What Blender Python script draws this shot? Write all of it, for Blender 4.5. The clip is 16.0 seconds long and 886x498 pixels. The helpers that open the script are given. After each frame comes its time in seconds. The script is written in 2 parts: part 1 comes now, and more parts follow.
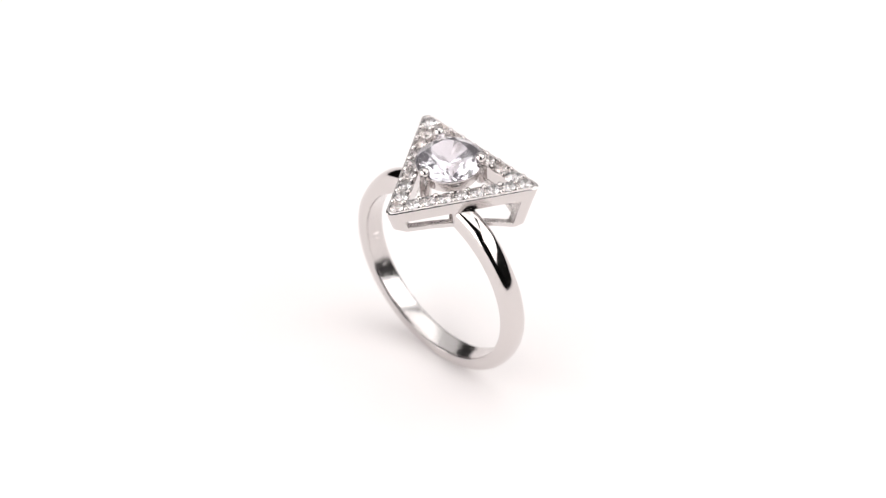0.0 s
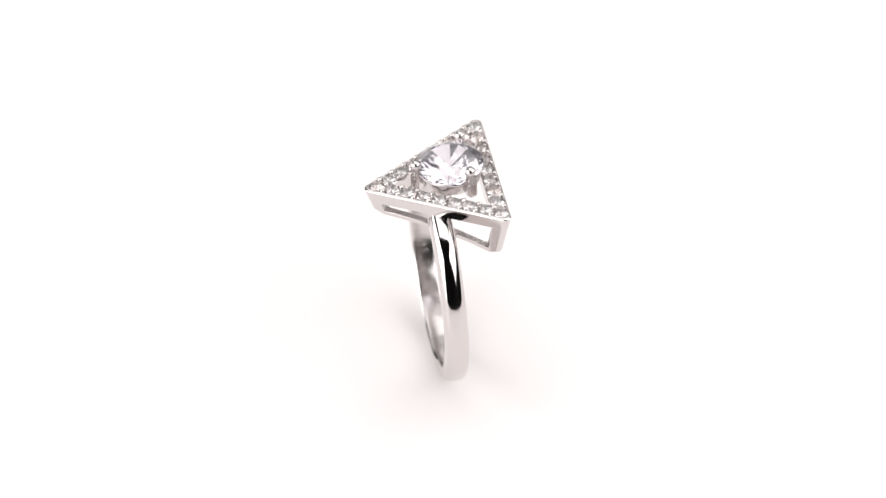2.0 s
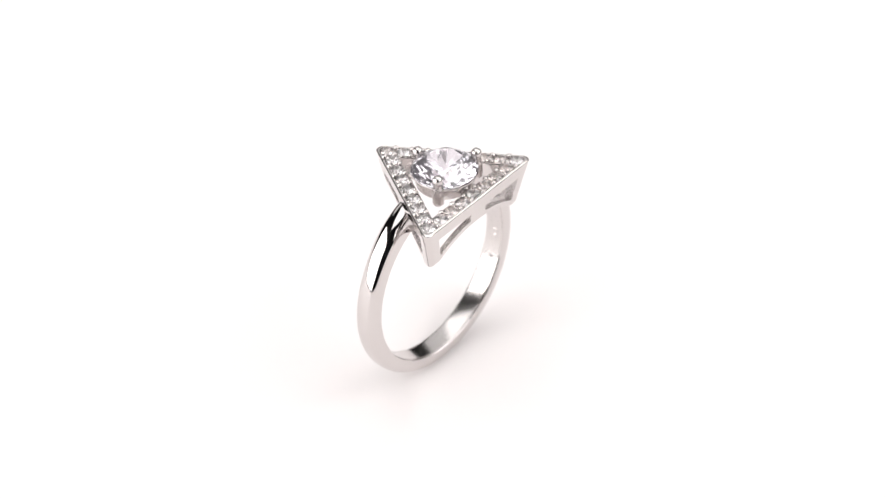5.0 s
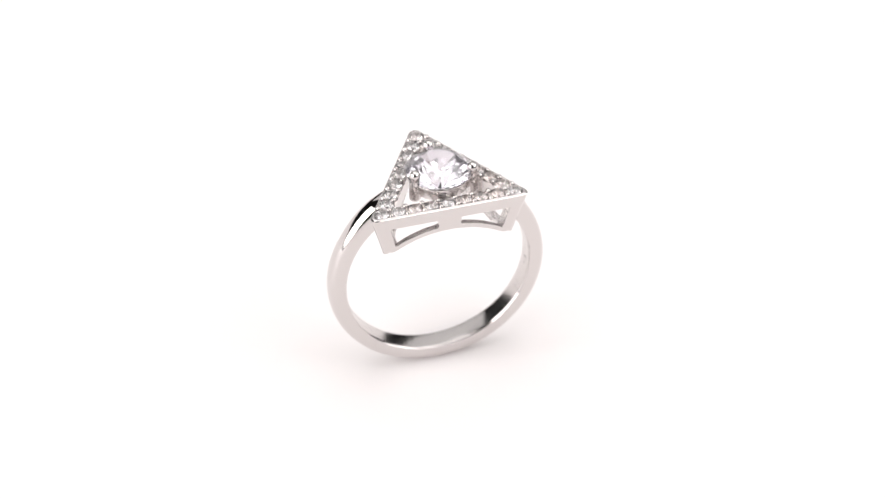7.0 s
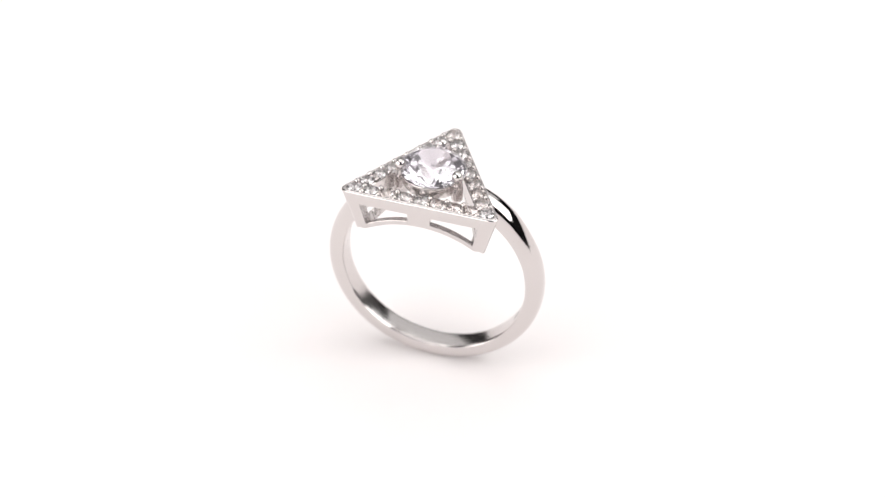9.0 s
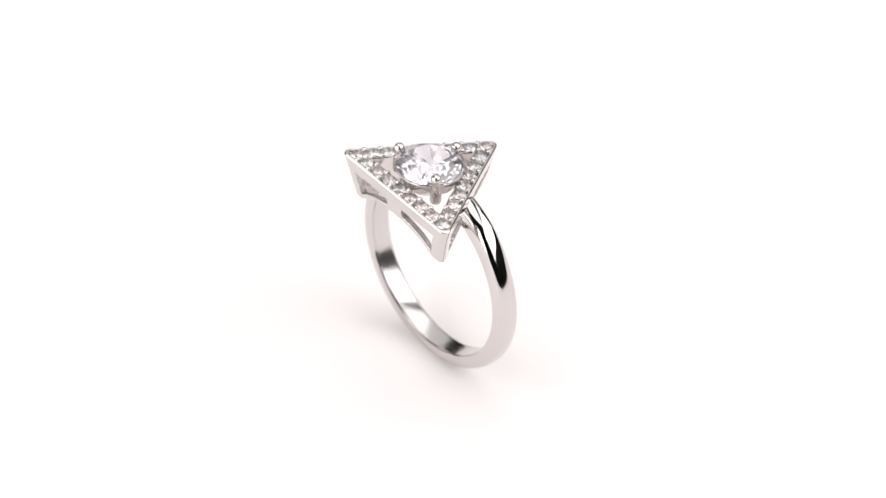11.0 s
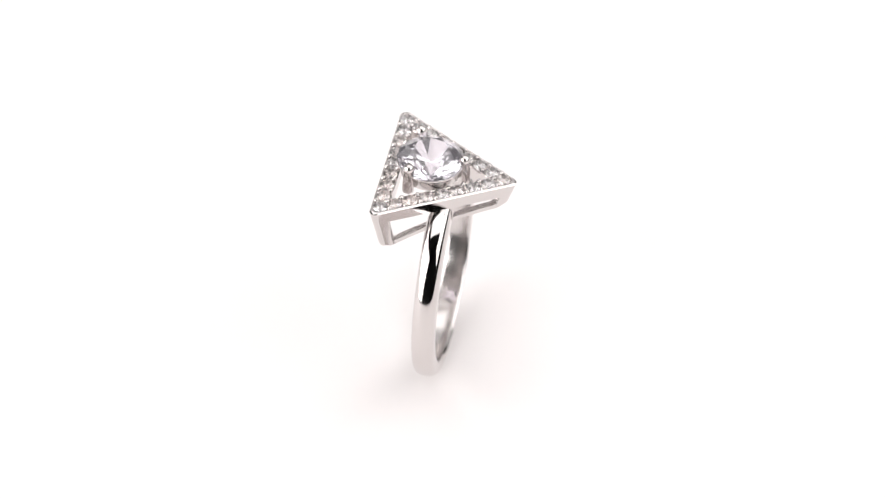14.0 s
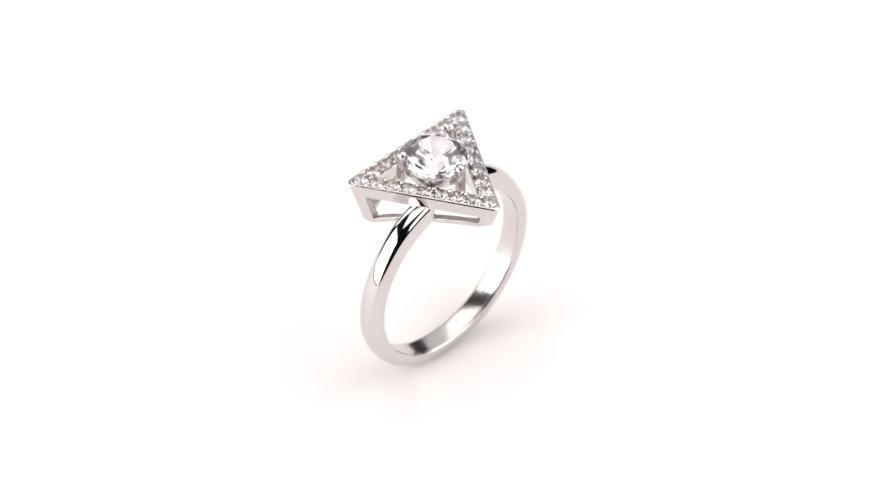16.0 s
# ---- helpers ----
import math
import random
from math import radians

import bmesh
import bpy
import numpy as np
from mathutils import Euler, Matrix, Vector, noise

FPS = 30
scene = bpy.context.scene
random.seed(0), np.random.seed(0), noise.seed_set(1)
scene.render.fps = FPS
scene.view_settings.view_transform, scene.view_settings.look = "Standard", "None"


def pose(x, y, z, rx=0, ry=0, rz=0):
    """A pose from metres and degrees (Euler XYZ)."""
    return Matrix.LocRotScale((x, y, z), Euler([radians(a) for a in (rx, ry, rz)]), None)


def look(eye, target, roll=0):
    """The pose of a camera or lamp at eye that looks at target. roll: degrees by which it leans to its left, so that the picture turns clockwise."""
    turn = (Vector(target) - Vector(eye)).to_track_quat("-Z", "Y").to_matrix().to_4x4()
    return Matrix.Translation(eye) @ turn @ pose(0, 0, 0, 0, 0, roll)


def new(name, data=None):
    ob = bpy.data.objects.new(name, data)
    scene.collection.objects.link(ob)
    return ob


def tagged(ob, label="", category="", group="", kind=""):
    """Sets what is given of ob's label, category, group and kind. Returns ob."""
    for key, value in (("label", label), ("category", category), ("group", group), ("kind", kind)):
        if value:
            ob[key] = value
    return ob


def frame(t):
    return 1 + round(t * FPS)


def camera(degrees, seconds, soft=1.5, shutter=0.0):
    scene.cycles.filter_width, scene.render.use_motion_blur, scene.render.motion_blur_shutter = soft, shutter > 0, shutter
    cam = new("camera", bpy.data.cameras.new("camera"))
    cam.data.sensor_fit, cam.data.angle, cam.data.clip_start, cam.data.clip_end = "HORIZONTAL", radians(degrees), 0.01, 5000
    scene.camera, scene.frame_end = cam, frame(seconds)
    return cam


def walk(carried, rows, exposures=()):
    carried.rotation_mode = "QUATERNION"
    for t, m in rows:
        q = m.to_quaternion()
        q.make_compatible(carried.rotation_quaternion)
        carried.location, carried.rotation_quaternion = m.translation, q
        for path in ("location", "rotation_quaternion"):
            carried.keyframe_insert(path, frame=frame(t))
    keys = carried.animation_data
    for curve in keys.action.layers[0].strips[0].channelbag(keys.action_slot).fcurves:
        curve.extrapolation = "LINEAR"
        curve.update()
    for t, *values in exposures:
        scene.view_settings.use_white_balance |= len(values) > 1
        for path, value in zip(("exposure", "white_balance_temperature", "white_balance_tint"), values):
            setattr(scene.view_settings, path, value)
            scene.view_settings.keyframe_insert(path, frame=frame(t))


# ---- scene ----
cam = camera(12.79, 16.0, soft=1.3)

# ---- camera: a long lens on a stand, looking down on the turning ring ----
MM = 0.001
ELEV = radians(41.33)
HEAD_Z = 21.25                      # height of the head's top face, mm
DIST = 350.0


def camera_pose():
    f = Vector((0, math.cos(ELEV), -math.sin(ELEV)))
    r = Vector((1, 0, 0))
    u = Vector((0, math.sin(ELEV), math.cos(ELEV)))
    eye = (f * -DIST + r * 0.299 - u * 6.649 + Vector((0, 0, HEAD_Z))) * MM
    return pose(eye.x, eye.y, eye.z, 90 - 41.33, 0, 0)


walk(cam, [(0.0, camera_pose()), (16.0, camera_pose())], exposures=[(0.0, 0.0), (16.0, 0.0)])
cam.data.dof.use_dof = True
cam.data.dof.focus_distance = 0.346
cam.data.dof.aperture_fstop = 32.0

# ---- light: a studio with soft boxes over and beside the table ----
world = bpy.data.worlds.new("studio")
scene.world = world
world.use_nodes = True
world.node_tree.nodes["Background"].inputs[0].default_value = (1.0, 0.95, 0.93, 1)
world.node_tree.nodes["Background"].inputs[1].default_value = 0.02


def soft_box(name, eye, target, wide, high, radiance, colour=(1, 1, 1)):
    lamp = bpy.data.lights.new(name, "AREA")
    lamp.shape, lamp.size, lamp.size_y = "RECTANGLE", wide, high
    lamp.energy = radiance * math.pi * wide * high
    lamp.color = colour
    ob = new(name, lamp)
    ob.matrix_world = look(eye, target)
    return ob


WARM = (1, 0.985, 0.98)
soft_box("soft_box_top", (0, 0.12, 0.62), (0, 0.12, 0), 0.72, 0.72, 1.78, WARM)
soft_box("soft_box_right", (0.505, -0.135, 0.437), (0, 0, 0.02), 1.10, 0.42, 2.6, WARM)
soft_box("soft_box_left", (-0.508, -0.236, 0.235), (0, 0, 0.02), 0.82, 0.45, 3.7, WARM)
soft_box("soft_box_back", (0, 0.72, 0.56), (0, 0.1, 0.0), 1.70, 0.46, 0.75, WARM)


# ---- materials ----
def material(name):
    m = bpy.data.materials.new(name)
    m.use_nodes = True
    return m, m.node_tree.nodes, m.node_tree.links, m.node_tree.nodes["Principled BSDF"]


def noise_node(nodes, links, scale, detail=4.0):
    co = nodes.new("ShaderNodeTexCoord")
    n = nodes.new("ShaderNodeTexNoise")
    n.inputs["Scale"].default_value, n.inputs["Detail"].default_value = scale, detail
    links.new(co.outputs["Object"], n.inputs["Vector"])
    return n


def ramp(nodes, links, source, a, b, lo=0.3, hi=0.7):
    r = nodes.new("ShaderNodeMapRange")
    r.inputs["From Min"].default_value, r.inputs["From Max"].default_value = lo, hi
    r.inputs["To Min"].default_value, r.inputs["To Max"].default_value = a, b
    links.new(source, r.inputs["Value"])
    return r.outputs["Result"]


def metal(name, colour, rough_a, rough_b, bump, grain=2600.0, depth=0.12, relief=0.00005):
    m, nodes, links, p = material(name)
    p.inputs["Metallic"].default_value = 1.0
    p.inputs["Base Color"].default_value = (*colour, 1)
    big = noise_node(nodes, links, 260.0)
    fine = noise_node(nodes, links, grain, 6.0)
    links.new(ramp(nodes, links, big.outputs["Fac"], rough_a, rough_b), p.inputs["Roughness"])
    b = nodes.new("ShaderNodeBump")
    b.inputs["Strength"].default_value, b.inputs["Distance"].default_value = bump, relief
    mix = nodes.new("ShaderNodeMath")
    mix.operation = "ADD"
    links.new(big.outputs["Fac"], mix.inputs[0])
    links.new(ramp(nodes, links, fine.outputs["Fac"], 0.0, depth), mix.inputs[1])
    links.new(mix.outputs[0], b.inputs["Height"])
    links.new(b.outputs["Normal"], p.inputs["Normal"])
    return m


SILVER = metal("polished_silver", (0.67, 0.635, 0.625), 0.06, 0.11, 0.10)
SATIN = metal("satin_silver", (0.70, 0.665, 0.655), 0.18, 0.34, 0.8, 3600.0, 1.0, 0.00012)


BRUSHED = metal("brushed_silver", (0.67, 0.635, 0.625), 0.14, 0.25, 0.15)


def gem(name, colour, ior, clear=0.92):
    m, nodes, links, p = material(name)
    p.inputs["Base Color"].default_value = (*colour, 1)
    p.inputs["Roughness"].default_value = 0.0
    p.inputs["IOR"].default_value = ior
    p.inputs["Transmission Weight"].default_value = clear
    return m


CRYSTAL = gem("clear_crystal", (0.975, 0.935, 1.0), 1.9)
CRYSTAL.node_tree.nodes["Principled BSDF"].inputs["Roughness"].default_value = 0.03


def small_gem():
    """Clear to faintly amber, differing from stone to stone."""
    m = gem("small_crystal", (1, 1, 1), 2.1)
    m.node_tree.nodes["Principled BSDF"].inputs["Roughness"].default_value = 0.03
    nodes, links = m.node_tree.nodes, m.node_tree.links
    info, mix = nodes.new("ShaderNodeObjectInfo"), nodes.new("ShaderNodeMix")
    mix.data_type = "RGBA"
    mix.inputs["A"].default_value, mix.inputs["B"].default_value = (1.0, 0.95, 0.95, 1), (1.0, 0.875, 0.835, 1)
    links.new(ramp(nodes, links, info.outputs["Random"], 0.0, 1.0, 0.45, 1.0), mix.inputs["Factor"])
    links.new(mix.outputs["Result"], nodes["Principled BSDF"].inputs["Base Color"])
    return m


PAVE = small_gem()


def paper():
    m, nodes, links, p = material("white_paper")
    n = noise_node(nodes, links, 14.0)
    f = noise_node(nodes, links, 900.0, 5.0)
    mix = nodes.new("ShaderNodeMix")
    mix.data_type = "RGBA"
    mix.inputs["A"].default_value = (0.885, 0.846, 0.841, 1)
    mix.inputs["B"].default_value = (0.889, 0.850, 0.845, 1)
    links.new(n.outputs["Fac"], mix.inputs["Factor"])
    links.new(mix.outputs["Result"], p.inputs["Base Color"])
    p.inputs["Roughness"].default_value = 0.6
    b = nodes.new("ShaderNodeBump")
    b.inputs["Strength"].default_value, b.inputs["Distance"].default_value = 0.05, 0.00005
    links.new(f.outputs["Fac"], b.inputs["Height"])
    links.new(b.outputs["Normal"], p.inputs["Normal"])
    return m


PAPER = paper()


def wall_paint(name, a, b):
    m, nodes, links, p = material(name)
    n = noise_node(nodes, links, 6.0)
    mix = nodes.new("ShaderNodeMix")
    mix.data_type = "RGBA"
    mix.inputs["A"].default_value, mix.inputs["B"].default_value = (*a, 1), (*b, 1)
    links.new(n.outputs["Fac"], mix.inputs["Factor"])
    links.new(mix.outputs["Result"], p.inputs["Base Color"])
    p.inputs["Roughness"].default_value = 0.85
    return m


DARK_PAINT = wall_paint("black_paint", (0.022, 0.020, 0.020), (0.030, 0.027, 0.026))


# ---- mesh helpers: all shapes are drawn in millimetres ----
def mesh_of(name, verts, faces, mat, smooth=False, sharp=35):
    bm = bmesh.new()
    vs = [bm.verts.new((x * MM, y * MM, z * MM)) for x, y, z in verts]
    for f in faces:
        bm.faces.new([vs[i] for i in f])
    bmesh.ops.remove_doubles(bm, verts=bm.verts, dist=1e-7)
    bmesh.ops.recalc_face_normals(bm, faces=bm.faces)
    if smooth:
        for f in bm.faces:
            f.smooth = True
        for e in bm.edges:
            if len(e.link_faces) == 2 and e.calc_face_angle(0) > radians(sharp):
                e.smooth = False
    me = bpy.data.meshes.new(name)
    bm.to_mesh(me)
    bm.free()
    me.materials.append(mat)
    return me


def part(name, me, parent, label="", at=None):
    ob = new(name, me)
    ob.parent = parent
    if at is not None:
        ob.matrix_basis = at
    return tagged(ob, label)


def at_mm(x, y, z, rz=0.0):
    return pose(x * MM, y * MM, z * MM, 0, 0, rz)


def revolve(profile, n, closed=True):
    verts, faces, k = [], [], len(profile)
    for i in range(n):
        a = 2 * math.pi * i / n
        verts += [(r * math.cos(a), r * math.sin(a), z) for r, z in profile]
    for i in range(n):
        for j in range(k if closed else k - 1):
            a, b = i * k + j, i * k + (j + 1) % k
            c, d = ((i + 1) % n) * k + (j + 1) % k, ((i + 1) % n) * k + j
            faces.append((a, b, c, d))
    return verts, faces


# ---- the setting: a wide white surface in a studio with dark walls ----
def slab(name, x0, x1, y0, y1, z0, z1, mat, label, category):
    e = 3.0
    verts, faces = [], []
    for inset, z in ((0, z0), (0, z1 - e), (0.3 * e, z1 - 0.3 * e), (e, z1)):
        verts += [(x0 + inset, y0 + inset, z), (x1 - inset, y0 + inset, z), (x1 - inset, y1 - inset, z), (x0 + inset, y1 - inset, z)]
    for j in range(3):
        for i in range(4):
            faces.append((j * 4 + i, j * 4 + (i + 1) % 4, j * 4 + 4 + (i + 1) % 4, j * 4 + 4 + i))
    faces += [(0, 1, 2, 3), (12, 13, 14, 15)]
    return tagged(new(name, mesh_of(name, verts, faces, mat)), label, category, kind="structure")


slab("ground", -1800, 1800, -1800, 1800, -40, 0, PAPER, "smooth matt white surface under the ring", "ground")
for name, x0, x1, y0, y1 in (("wall_north", -1800, 1800, 1804, 1900), ("wall_south", -1800, 1800, -1900, -1804),
                             ("wall_east", 1804, 1900, -1800, 1800), ("wall_west", -1900, -1804, -1800, 1800)):
    slab(name, x0, x1, y0, y1, -40, 2200, DARK_PAINT, "plain matt dark studio wall", "wall")
slab("ceiling", -1900, 1900, -1900, 1900, 2204, 2280, DARK_PAINT, "plain matt dark studio ceiling", "ceiling")

# ---- the ring ----
R_OUT, R_IN, WIDE = 10.10, 8.55, 2.05
HEAD = 11.21                        # head's top face over the band's centre
HEAD_Y = -1.62                      # middle of the triangle, across the band
R_TRI = 8.55                        # triangle, middle to corner
TAPER = 0.307                       # the basket narrows downwards
CORNER = 0.52
LONG, SHORT = 1.027, 0.970           # the triangle is a little wider along the band

ring = tagged(new("ring"), "silver ring with a triangular crystal halo standing on white paper", "ring")


def tri_loop(rad, corner, per_side=48, per_corner=8):
    """Rounded triangle with a corner at +y; a list of (x, y, along the side 0..1 or None in a corner)."""
    out = []
    for c in range(3):
        a = radians(90 + 120 * c)
        mid = rad - 2 * corner
        cx, cy = mid * math.cos(a), mid * math.sin(a)
        for i in range(per_corner + 1):
            b = a + radians(-60 + 120 * i / per_corner)
            out.append((cx + corner * math.cos(b), cy + corner * math.sin(b)))
        x0, y0 = out[-1]
        a2 = a + radians(120)
        x1 = mid * math.cos(a2) + corner * math.cos(a2 - radians(60))
        y1 = mid * math.sin(a2) + corner * math.sin(a2 - radians(60))
        for i in range(1, per_side):
            k = i / per_side
            out.append((x0 + (x1 - x0) * k, y0 + (y1 - y0) * k))
    return [(x * LONG, y * SHORT) for x, y in out]


def rim_sides():
    """The three rows of small stones: start, end, direction and the way outwards."""
    rad = R_TRI - 2 * 0.86
    at = [Vector((LONG * rad * math.cos(radians(90 + 120 * c)), SHORT * rad * math.sin(radians(90 + 120 * c)))) for c in range(3)]
    for c in range(3):
        p, q = at[c], at[(c + 1) % 3]
        way = (q - p).normalized()
        yield p, q, way, Vector((way.y, -way.x))


def head_frame():
    """Top rim with a sunk channel for the small stones."""
    rows = [(0.00, -1.37, 0.52), (0.0, -0.24, 0.52), (0.025, -0.13, 0.53), (0.07, -0.055, 0.53), (0.13, -0.012, 0.52), (0.19, 0.0, 0.50), (0.25, -0.02, 0.48),
            (0.28, -0.10, 0.46), (0.30, -0.60, 0.46), (1.42, -0.60, 0.06), (1.44, -0.08, 0.05), (1.48, -0.03, 0.05), (1.55, -0.03, 0.05), (1.60, -0.08, 0.05),
            (1.64, -1.37, 0.05)]
    verts, faces = [], []
    for inset, z, corner in rows:
        taper = TAPER * -z if inset < 0.01 else 0.0
        verts += [(x, y, z) for x, y in tri_loop(R_TRI - 2 * inset - taper, corner)]
    n, k = len(verts) // len(rows), len(rows)
    for j in range(k):
        for i in range(n):
            a, b = j * n + i, j * n + (i + 1) % n
            c, d = ((j + 1) % k) * n + (i + 1) % n, ((j + 1) % k) * n + i
            faces.append((a, b, c, d))
    # low webs between the seats of the small stones
    for p, q, way, out in rim_sides():
        for i in range(8):
            m = p + (q - p) * ((i + 0.5) / 8)
            base = len(verts)
            for z, fat in ((-0.66, 1.0), (-0.12, 1.0), (-0.04, 0.75)):
                for u, w in ((0.58, 0.32), (0.30, 0.17), (0.0, 0.12), (-0.30, 0.17), (-0.58, 0.32)):
                    c = m + out * u + way * (w * fat)
                    verts.append((c.x, c.y, z))
                for u, w in ((-0.58, 0.32), (-0.30, 0.17), (0.0, 0.12), (0.30, 0.17), (0.58, 0.32)):
                    c = m + out * u - way * (w * fat)
                    verts.append((c.x, c.y, z))
            for j in range(2):
                for k10 in range(10):
                    a, b = base + j * 10 + k10, base + j * 10 + (k10 + 1) % 10
                    faces.append((a, b, b + 10, a + 10))
            for k4 in range(4):
                faces.append((base + 20 + k4, base + 21 + k4, base + 28 - k4, base + 29 - k4))
    return verts, faces


def gallery():
    """Tapered basket under the rim: posts at the corners and in the middles, a low rail cut to the finger, open between."""
    rim, rail, thick = -1.17, 0.52, 0.62
    ps, pc = 48, 8
    n = 3 * (ps + pc)

    def point(i, z, inner):
        loop = tri_loop(R_TRI - 0.02 + TAPER * z - (2 * thick if inner else 0), 0.08 if inner else CORNER, ps, pc)
        return loop[i % n]

    side = (R_TRI - 2 * CORNER) * math.sqrt(3)
    low, solid = [], []
    for i in range(n):
        z = -3.0
        for _ in range(6):
            x, _y = point(i, z, False)
            z = math.sqrt(max((R_IN - 0.08) ** 2 - x * x, 1)) - HEAD
        k = i % (ps + pc)
        near = 0.0 if k <= pc else min(k - pc, ps + pc - k) / ps * side
        if near < 0.8:
            z += 0.40 * (1 - near / 0.8) ** 2
        low.append(z)
        along = (k - pc) / ps * side if k >= pc else 0.0
        solid.append(k < pc or along < 0.72 or along > side - 0.72 - side / ps or abs(along + side / ps / 2 - side / 2) < 1.0)
    verts, faces = [], []

    def quad(*ps4):
        a = len(verts)
        verts.extend(ps4)
        faces.append((a, a + 1, a + 2, a + 3))

    def p3(i, z, inner):
        return (*point(i, z, inner), z)

    for i in range(n):
        j = (i + 1) % n
        zi, zj = low[i], low[j]
        ti, tj = (rim, rim) if solid[i] else (min(zi + rail, -1.42), min(zj + rail, -1.42))
        quad(p3(i, zi, 0), p3(j, zj, 0), p3(j, tj, 0), p3(i, ti, 0))
        quad(p3(i, zi, 1), p3(j, zj, 1), p3(j, tj, 1), p3(i, ti, 1))
        quad(p3(i, zi, 0), p3(j, zj, 0), p3(j, zj, 1), p3(i, zi, 1))
        quad(p3(i, ti, 0), p3(j, tj, 0), p3(j, tj, 1), p3(i, ti, 1))
        if solid[i] != solid[i - 1]:
            zr = min(zi + rail, -1.42)
            quad(p3(i, zr, 0), p3(i, zr, 1), p3(i, rim, 1), p3(i, rim, 0))
    return verts, faces


def band():
    """Swept shank, open under the head; flat inside, domed with soft shoulders outside."""
    half = WIDE / 2
    sect = [(R_IN + 0.10, -half + 0.0), (R_IN + 0.02, -half + 0.10), (R_IN, -half + 0.25), (R_IN, half - 0.25), (R_IN + 0.02, half - 0.10), (R_IN + 0.10, half)]
    dome = ((half, 0.72), (half - 0.03, 0.52), (half - 0.10, 0.36), (half - 0.22, 0.215), (half - 0.38, 0.115), (half - 0.55, 0.052), (0.25, 0.013))
    for y, d in dome + ((0.0, 0.0),) + tuple((-y, d) for y, d in reversed(dome)):
        sect.append((R_OUT - d, y))
    n, k = 160, len(sect)
    verts, faces = [], []
    for i in range(n + 1):
        u = i / n
        for r, y in sect:
            end = 3.05 - 0.587 * (y - 0.24)
            start = math.acos(end / r)
            a = start - u * (math.pi + 2 * start)
            # the shoulders grow thicker towards the head
            g = min(max((math.degrees(math.asin(max(math.sin(a), -1.0))) - 27) / 32, 0.0), 1.0)
            r += 0.42 * g * g * (3 - 2 * g) * max(r - R_IN - 0.1, 0.0) / (R_OUT - R_IN - 0.1)
            verts.append((r * math.cos(a), y, r * math.sin(a)))
    for i in range(n):
        for j in range(k):
            faces.append((i * k + j, i * k + (j + 1) % k, (i + 1) * k + (j + 1) % k, (i + 1) * k + j))
    faces.append(tuple(range(k)))
    faces.append(tuple(n * k + j for j in range(k)))
    return verts, faces


def brilliant(name, rad, mat, under=40.75, fold=8):
    """Round brilliant cut, girdle at z = 0."""
    t, p = math.tan(radians(34.5)), math.tan(radians(under))
    step = 2 * math.pi / fold
    pts = []
    c = math.cos(step / 2)
    for i in range(fold):
        a, b = i * step, (i + 0.5) * step
        pts.append((0.56 * math.cos(a), 0.56 * math.sin(a), 0.44 * t))
        pts.append((0.76 * math.cos(b), 0.76 * math.sin(b), (1 - 0.76 * c) * t))
        for g in (a, b):
            pts.append((math.cos(g), math.sin(g), 0.0))
            pts.append((math.cos(g), math.sin(g), -0.035))
        pts.append((0.25 * math.cos(b), 0.25 * math.sin(b), -0.035 - (1 - 0.25 * c) * p))
    pts.append((0, 0, -0.035 - p))
    bm = bmesh.new()
    for x, y, z in pts:
        bm.verts.new((x * rad * MM, y * rad * MM, z * rad * MM))
    bmesh.ops.convex_hull(bm, input=bm.verts)
    bmesh.ops.recalc_face_normals(bm, faces=bm.faces)
    me = bpy.data.meshes.new(name)
    bm.to_mesh(me)
    bm.free()
    me.materials.append(mat)
    return me


def prong_mesh():
    prof = [(0.0, 0.50), (0.17, 0.475), (0.33, 0.39), (0.45, 0.24), (0.50, 0.03), (0.485, -0.17), (0.45, -0.33), (0.44, -0.45), (0.48, -0.8), (0.53, -1.4),
            (0.54, -2.25), (0.51, -2.48), (0.37, -2.66), (0.0, -2.74)]
    v, f = revolve(prof, 24, False)
    return mesh_of("prong", v, f, SILVER, True, 50)


def bead_mesh():
    prof = [(0.0, 0.27), (0.12, 0.245), (0.22, 0.16), (0.26, 0.02), (0.25, -0.12), (0.22, -0.40)]
    v, f = revolve(prof, 9, False)
    return mesh_of("bead", v, f, SILVER, True, 70)


Z0 = R_OUT                          # the band's centre over the ring's foot

v, f = band()
shank = part("band", mesh_of("band", [(x, y, z + Z0) for x, y, z in v], f, SILVER, True, 40), ring, "polished silver band")
shank.data.materials.append(BRUSHED)
for poly in shank.data.polygons:
    c = poly.center / MM
    if math.hypot(c.x, c.z - Z0) < R_IN + 0.015:
        poly.material_index = 1
v, f = head_frame()
halo = part("triangular_halo", mesh_of("triangular_halo", v, f, SILVER, True, 30), ring, "silver triangular rim set with small crystals", at_mm(-0.22, HEAD_Y, Z0 + HEAD))
halo.data.materials.append(SATIN)
for poly in halo.data.polygons:
    if poly.center.z < -0.5 * MM and poly.normal.z > 0.3:
        poly.material_index = 1
v, f = gallery()
basket = part("gallery", mesh_of("gallery", v, f, SILVER, True, 35), ring, "open silver basket under the halo", at_mm(-0.22, HEAD_Y, Z0 + HEAD))
edge = basket.modifiers.new("edge", "BEVEL")
edge.width, edge.segments, edge.limit_method, edge.angle_limit = 0.07 * MM, 2, "ANGLE", radians(50)
basket.data.materials.append(SATIN)
for poly in basket.data.polygons:
    c = poly.center / MM
    if poly.normal.x * c.x + poly.normal.y * c.y < R_TRI / 2 * SHORT + TAPER / 2 * c.z - 0.4 or abs(poly.normal.z) > 0.6:
        poly.material_index = 1

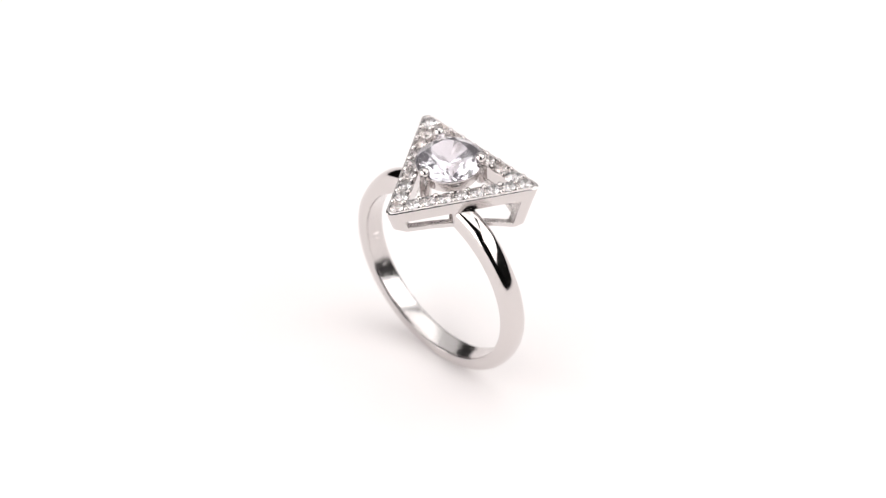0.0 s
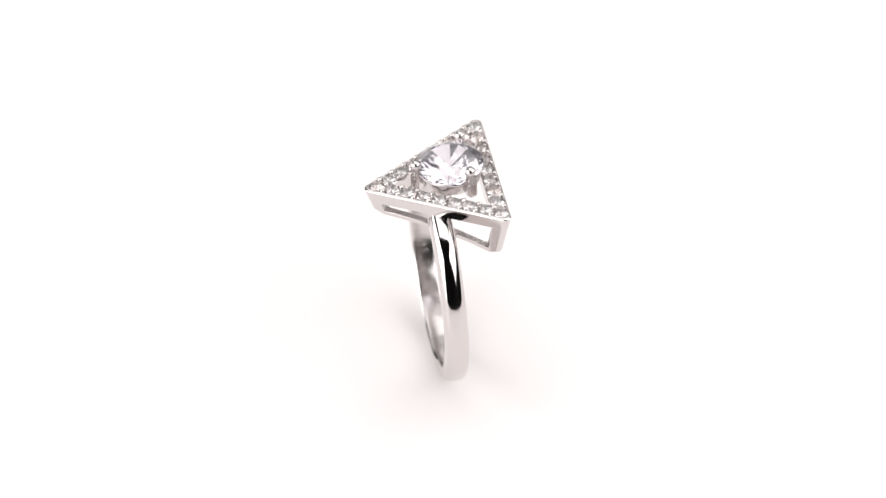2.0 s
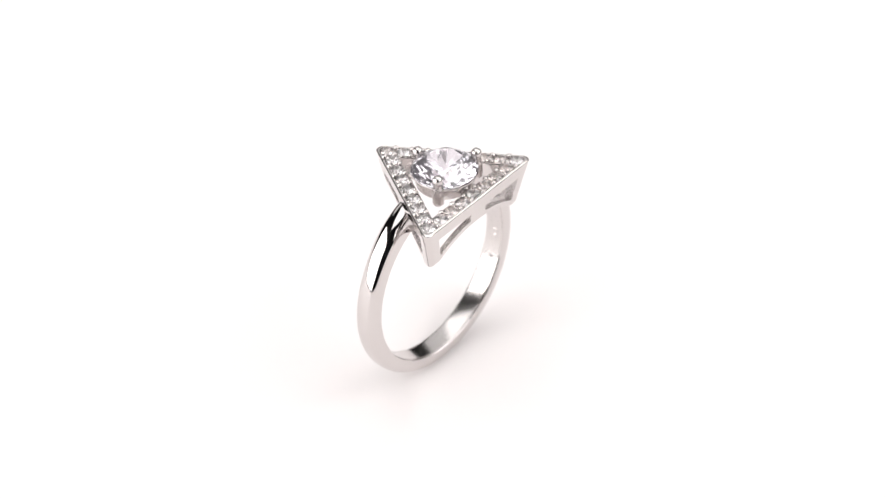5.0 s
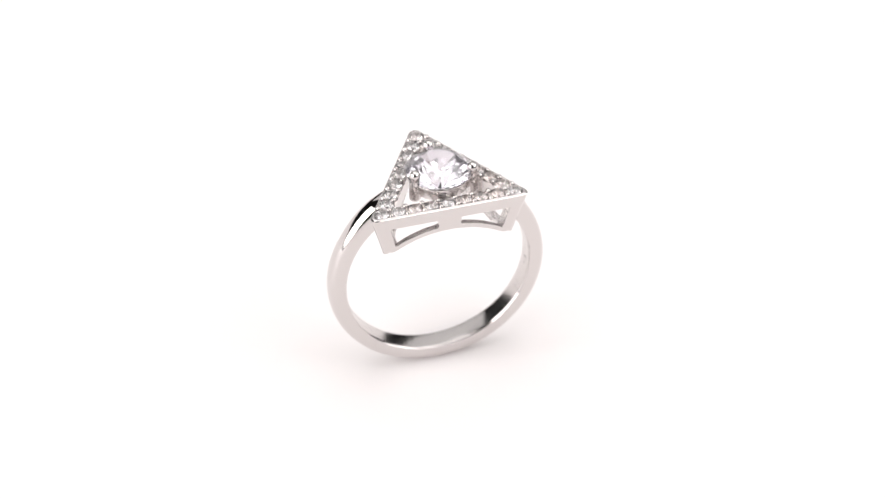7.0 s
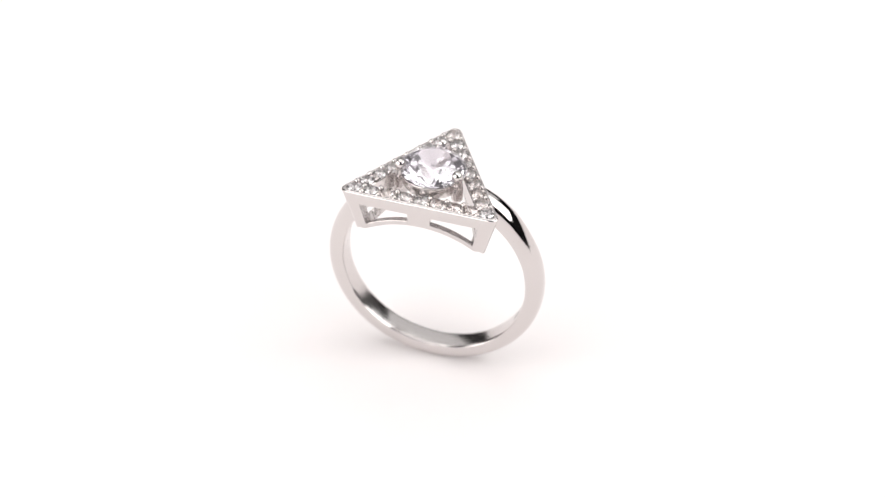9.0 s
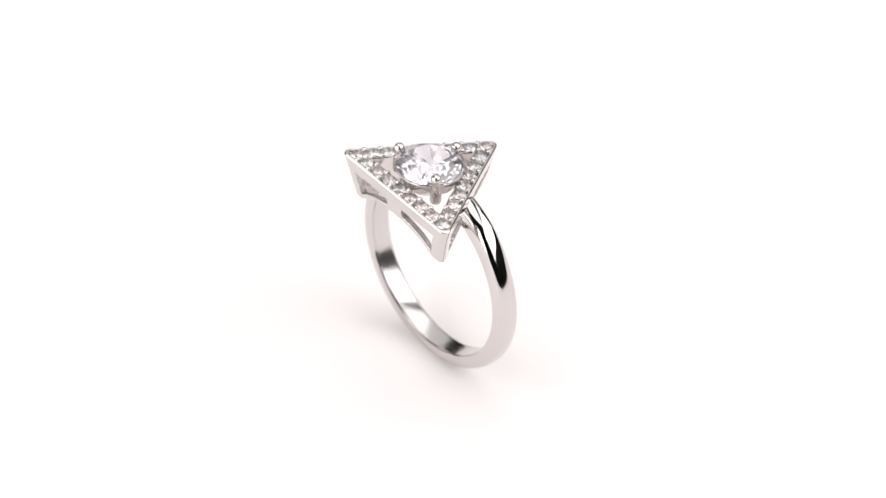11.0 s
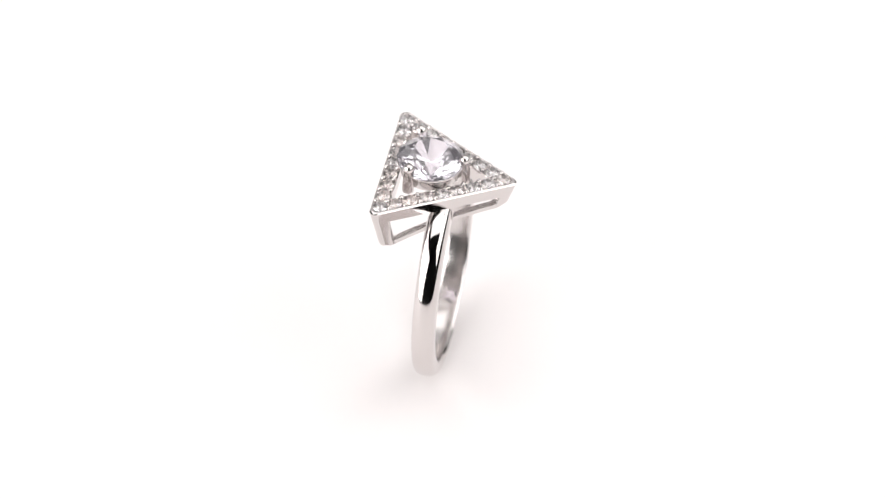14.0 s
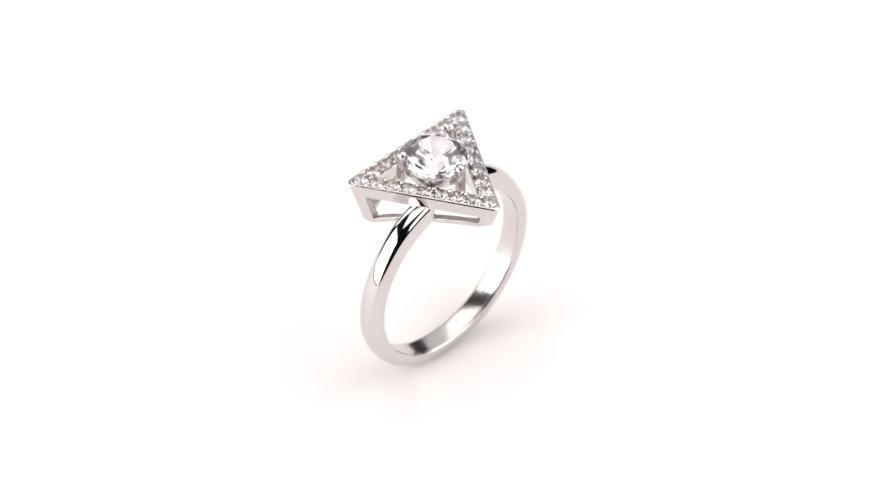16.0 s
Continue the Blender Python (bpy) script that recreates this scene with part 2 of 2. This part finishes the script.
# worn stamp inside the band: small unreadable marks
def stamp():
    verts, faces = [], []
    for deg, wide in ((-5.5, 0.5), (-9.5, 0.3), (-24.5, 0.35), (-28.0, 0.6)):
        base = len(verts)
        for r in (R_IN + 0.01, R_IN - 0.035):
            g = 0.0 if r > R_IN else 0.4
            for da, y in ((-0.9 + g, -wide / 2 + 0.05 * g), (0.9 - g, -wide / 2 + 0.05 * g), (0.9 - g, wide / 2 - 0.05 * g), (-0.9 + g, wide / 2 - 0.05 * g)):
                a = radians(deg + da)
                verts.append((r * math.cos(a), y - 0.1, r * math.sin(a) + Z0))
        for i in range(4):
            faces.append((base + i, base + (i + 1) % 4, base + 4 + (i + 1) % 4, base + 4 + i))
        faces.append((base + 4, base + 5, base + 6, base + 7))
    return verts, faces


v, f = stamp()
part("hallmark", mesh_of("hallmark", v, f, SILVER), shank, "small worn stamp inside the band")

# collar and prongs that hold the middle stone
GIRDLE = 12.48
STONE_R = 3.02
v, f = revolve([(2.50, -0.50), (2.66, -0.48), (2.65, -0.62), (2.62, -1.50), (2.57, -1.58), (2.42, -1.58), (2.36, -1.50), (2.38, -0.62)], 72)
collar = part("collar", mesh_of("collar", v, f, BRUSHED, True, 40), ring, "grey silver collar under the stone", at_mm(-0.12, HEAD_Y, Z0 + GIRDLE))
v, f = revolve([(2.95, -0.14), (3.00, -0.12), (3.04, -0.20), (3.01, -0.30), (2.88, -0.42), (2.66, -0.58), (2.60, -0.54), (2.84, -0.38)], 72)
part("collar_rim", mesh_of("collar_rim", v, f, SILVER, True, 60), collar, "polished bright edge of the collar")
prong = prong_mesh()
for x, y, z in ((2.55, -3.08, 13.16), (-2.70, -3.02, 13.28), (-0.16, 1.42, 12.84)):
    part("prong", prong, ring, "round-tipped silver prong", at_mm(x, y, Z0 + z))
part("center_stone", brilliant("center_stone", STONE_R, CRYSTAL, 40.75), ring, "large clear round brilliant crystal",
     at_mm(-0.12, HEAD_Y, Z0 + GIRDLE) @ pose(0, 0, 0, -2, 1, 11))

# small stones along the rim, eight steps a side, with beads between them
small, bead = brilliant("small_stone", 0.66, PAVE), bead_mesh()
for p, q, way, out in rim_sides():
    for i in range(8):
        s = p + (q - p) * (i / 8)
        part("small_stone", small, halo, at=at_mm(s.x, s.y, random.uniform(-0.03, 0.03), random.uniform(0, 45)))
        m = p + (q - p) * ((i + 0.5) / 8)
        for side in (0.48, -0.48):
            b = m + out * side
            part("bead", bead, halo, at=at_mm(b.x, b.y, random.uniform(-0.02, 0.03), random.uniform(0, 40)))


# ---- the turning of the ring ----
RATE, AZ, LEAN, ROLL = 16.838, 134.51, -2.31, 0.6


def ring_pose(t):
    m = pose(0, 0, 0, 0, 0, -RATE * t) @ pose(0.048 * MM, -0.439 * MM, (R_OUT * math.cos(radians(2.31)) + 0.022) * MM) @ pose(0, 0, 0, 0, 0, AZ)
    return m @ pose(0, 0, 0, LEAN) @ pose(0, 0, 0, 0, ROLL) @ pose(0, 0, -R_OUT * MM)


def motions():
    walk(ring, [(i * 0.5, ring_pose(i * 0.5)) for i in range(33)])


motions()
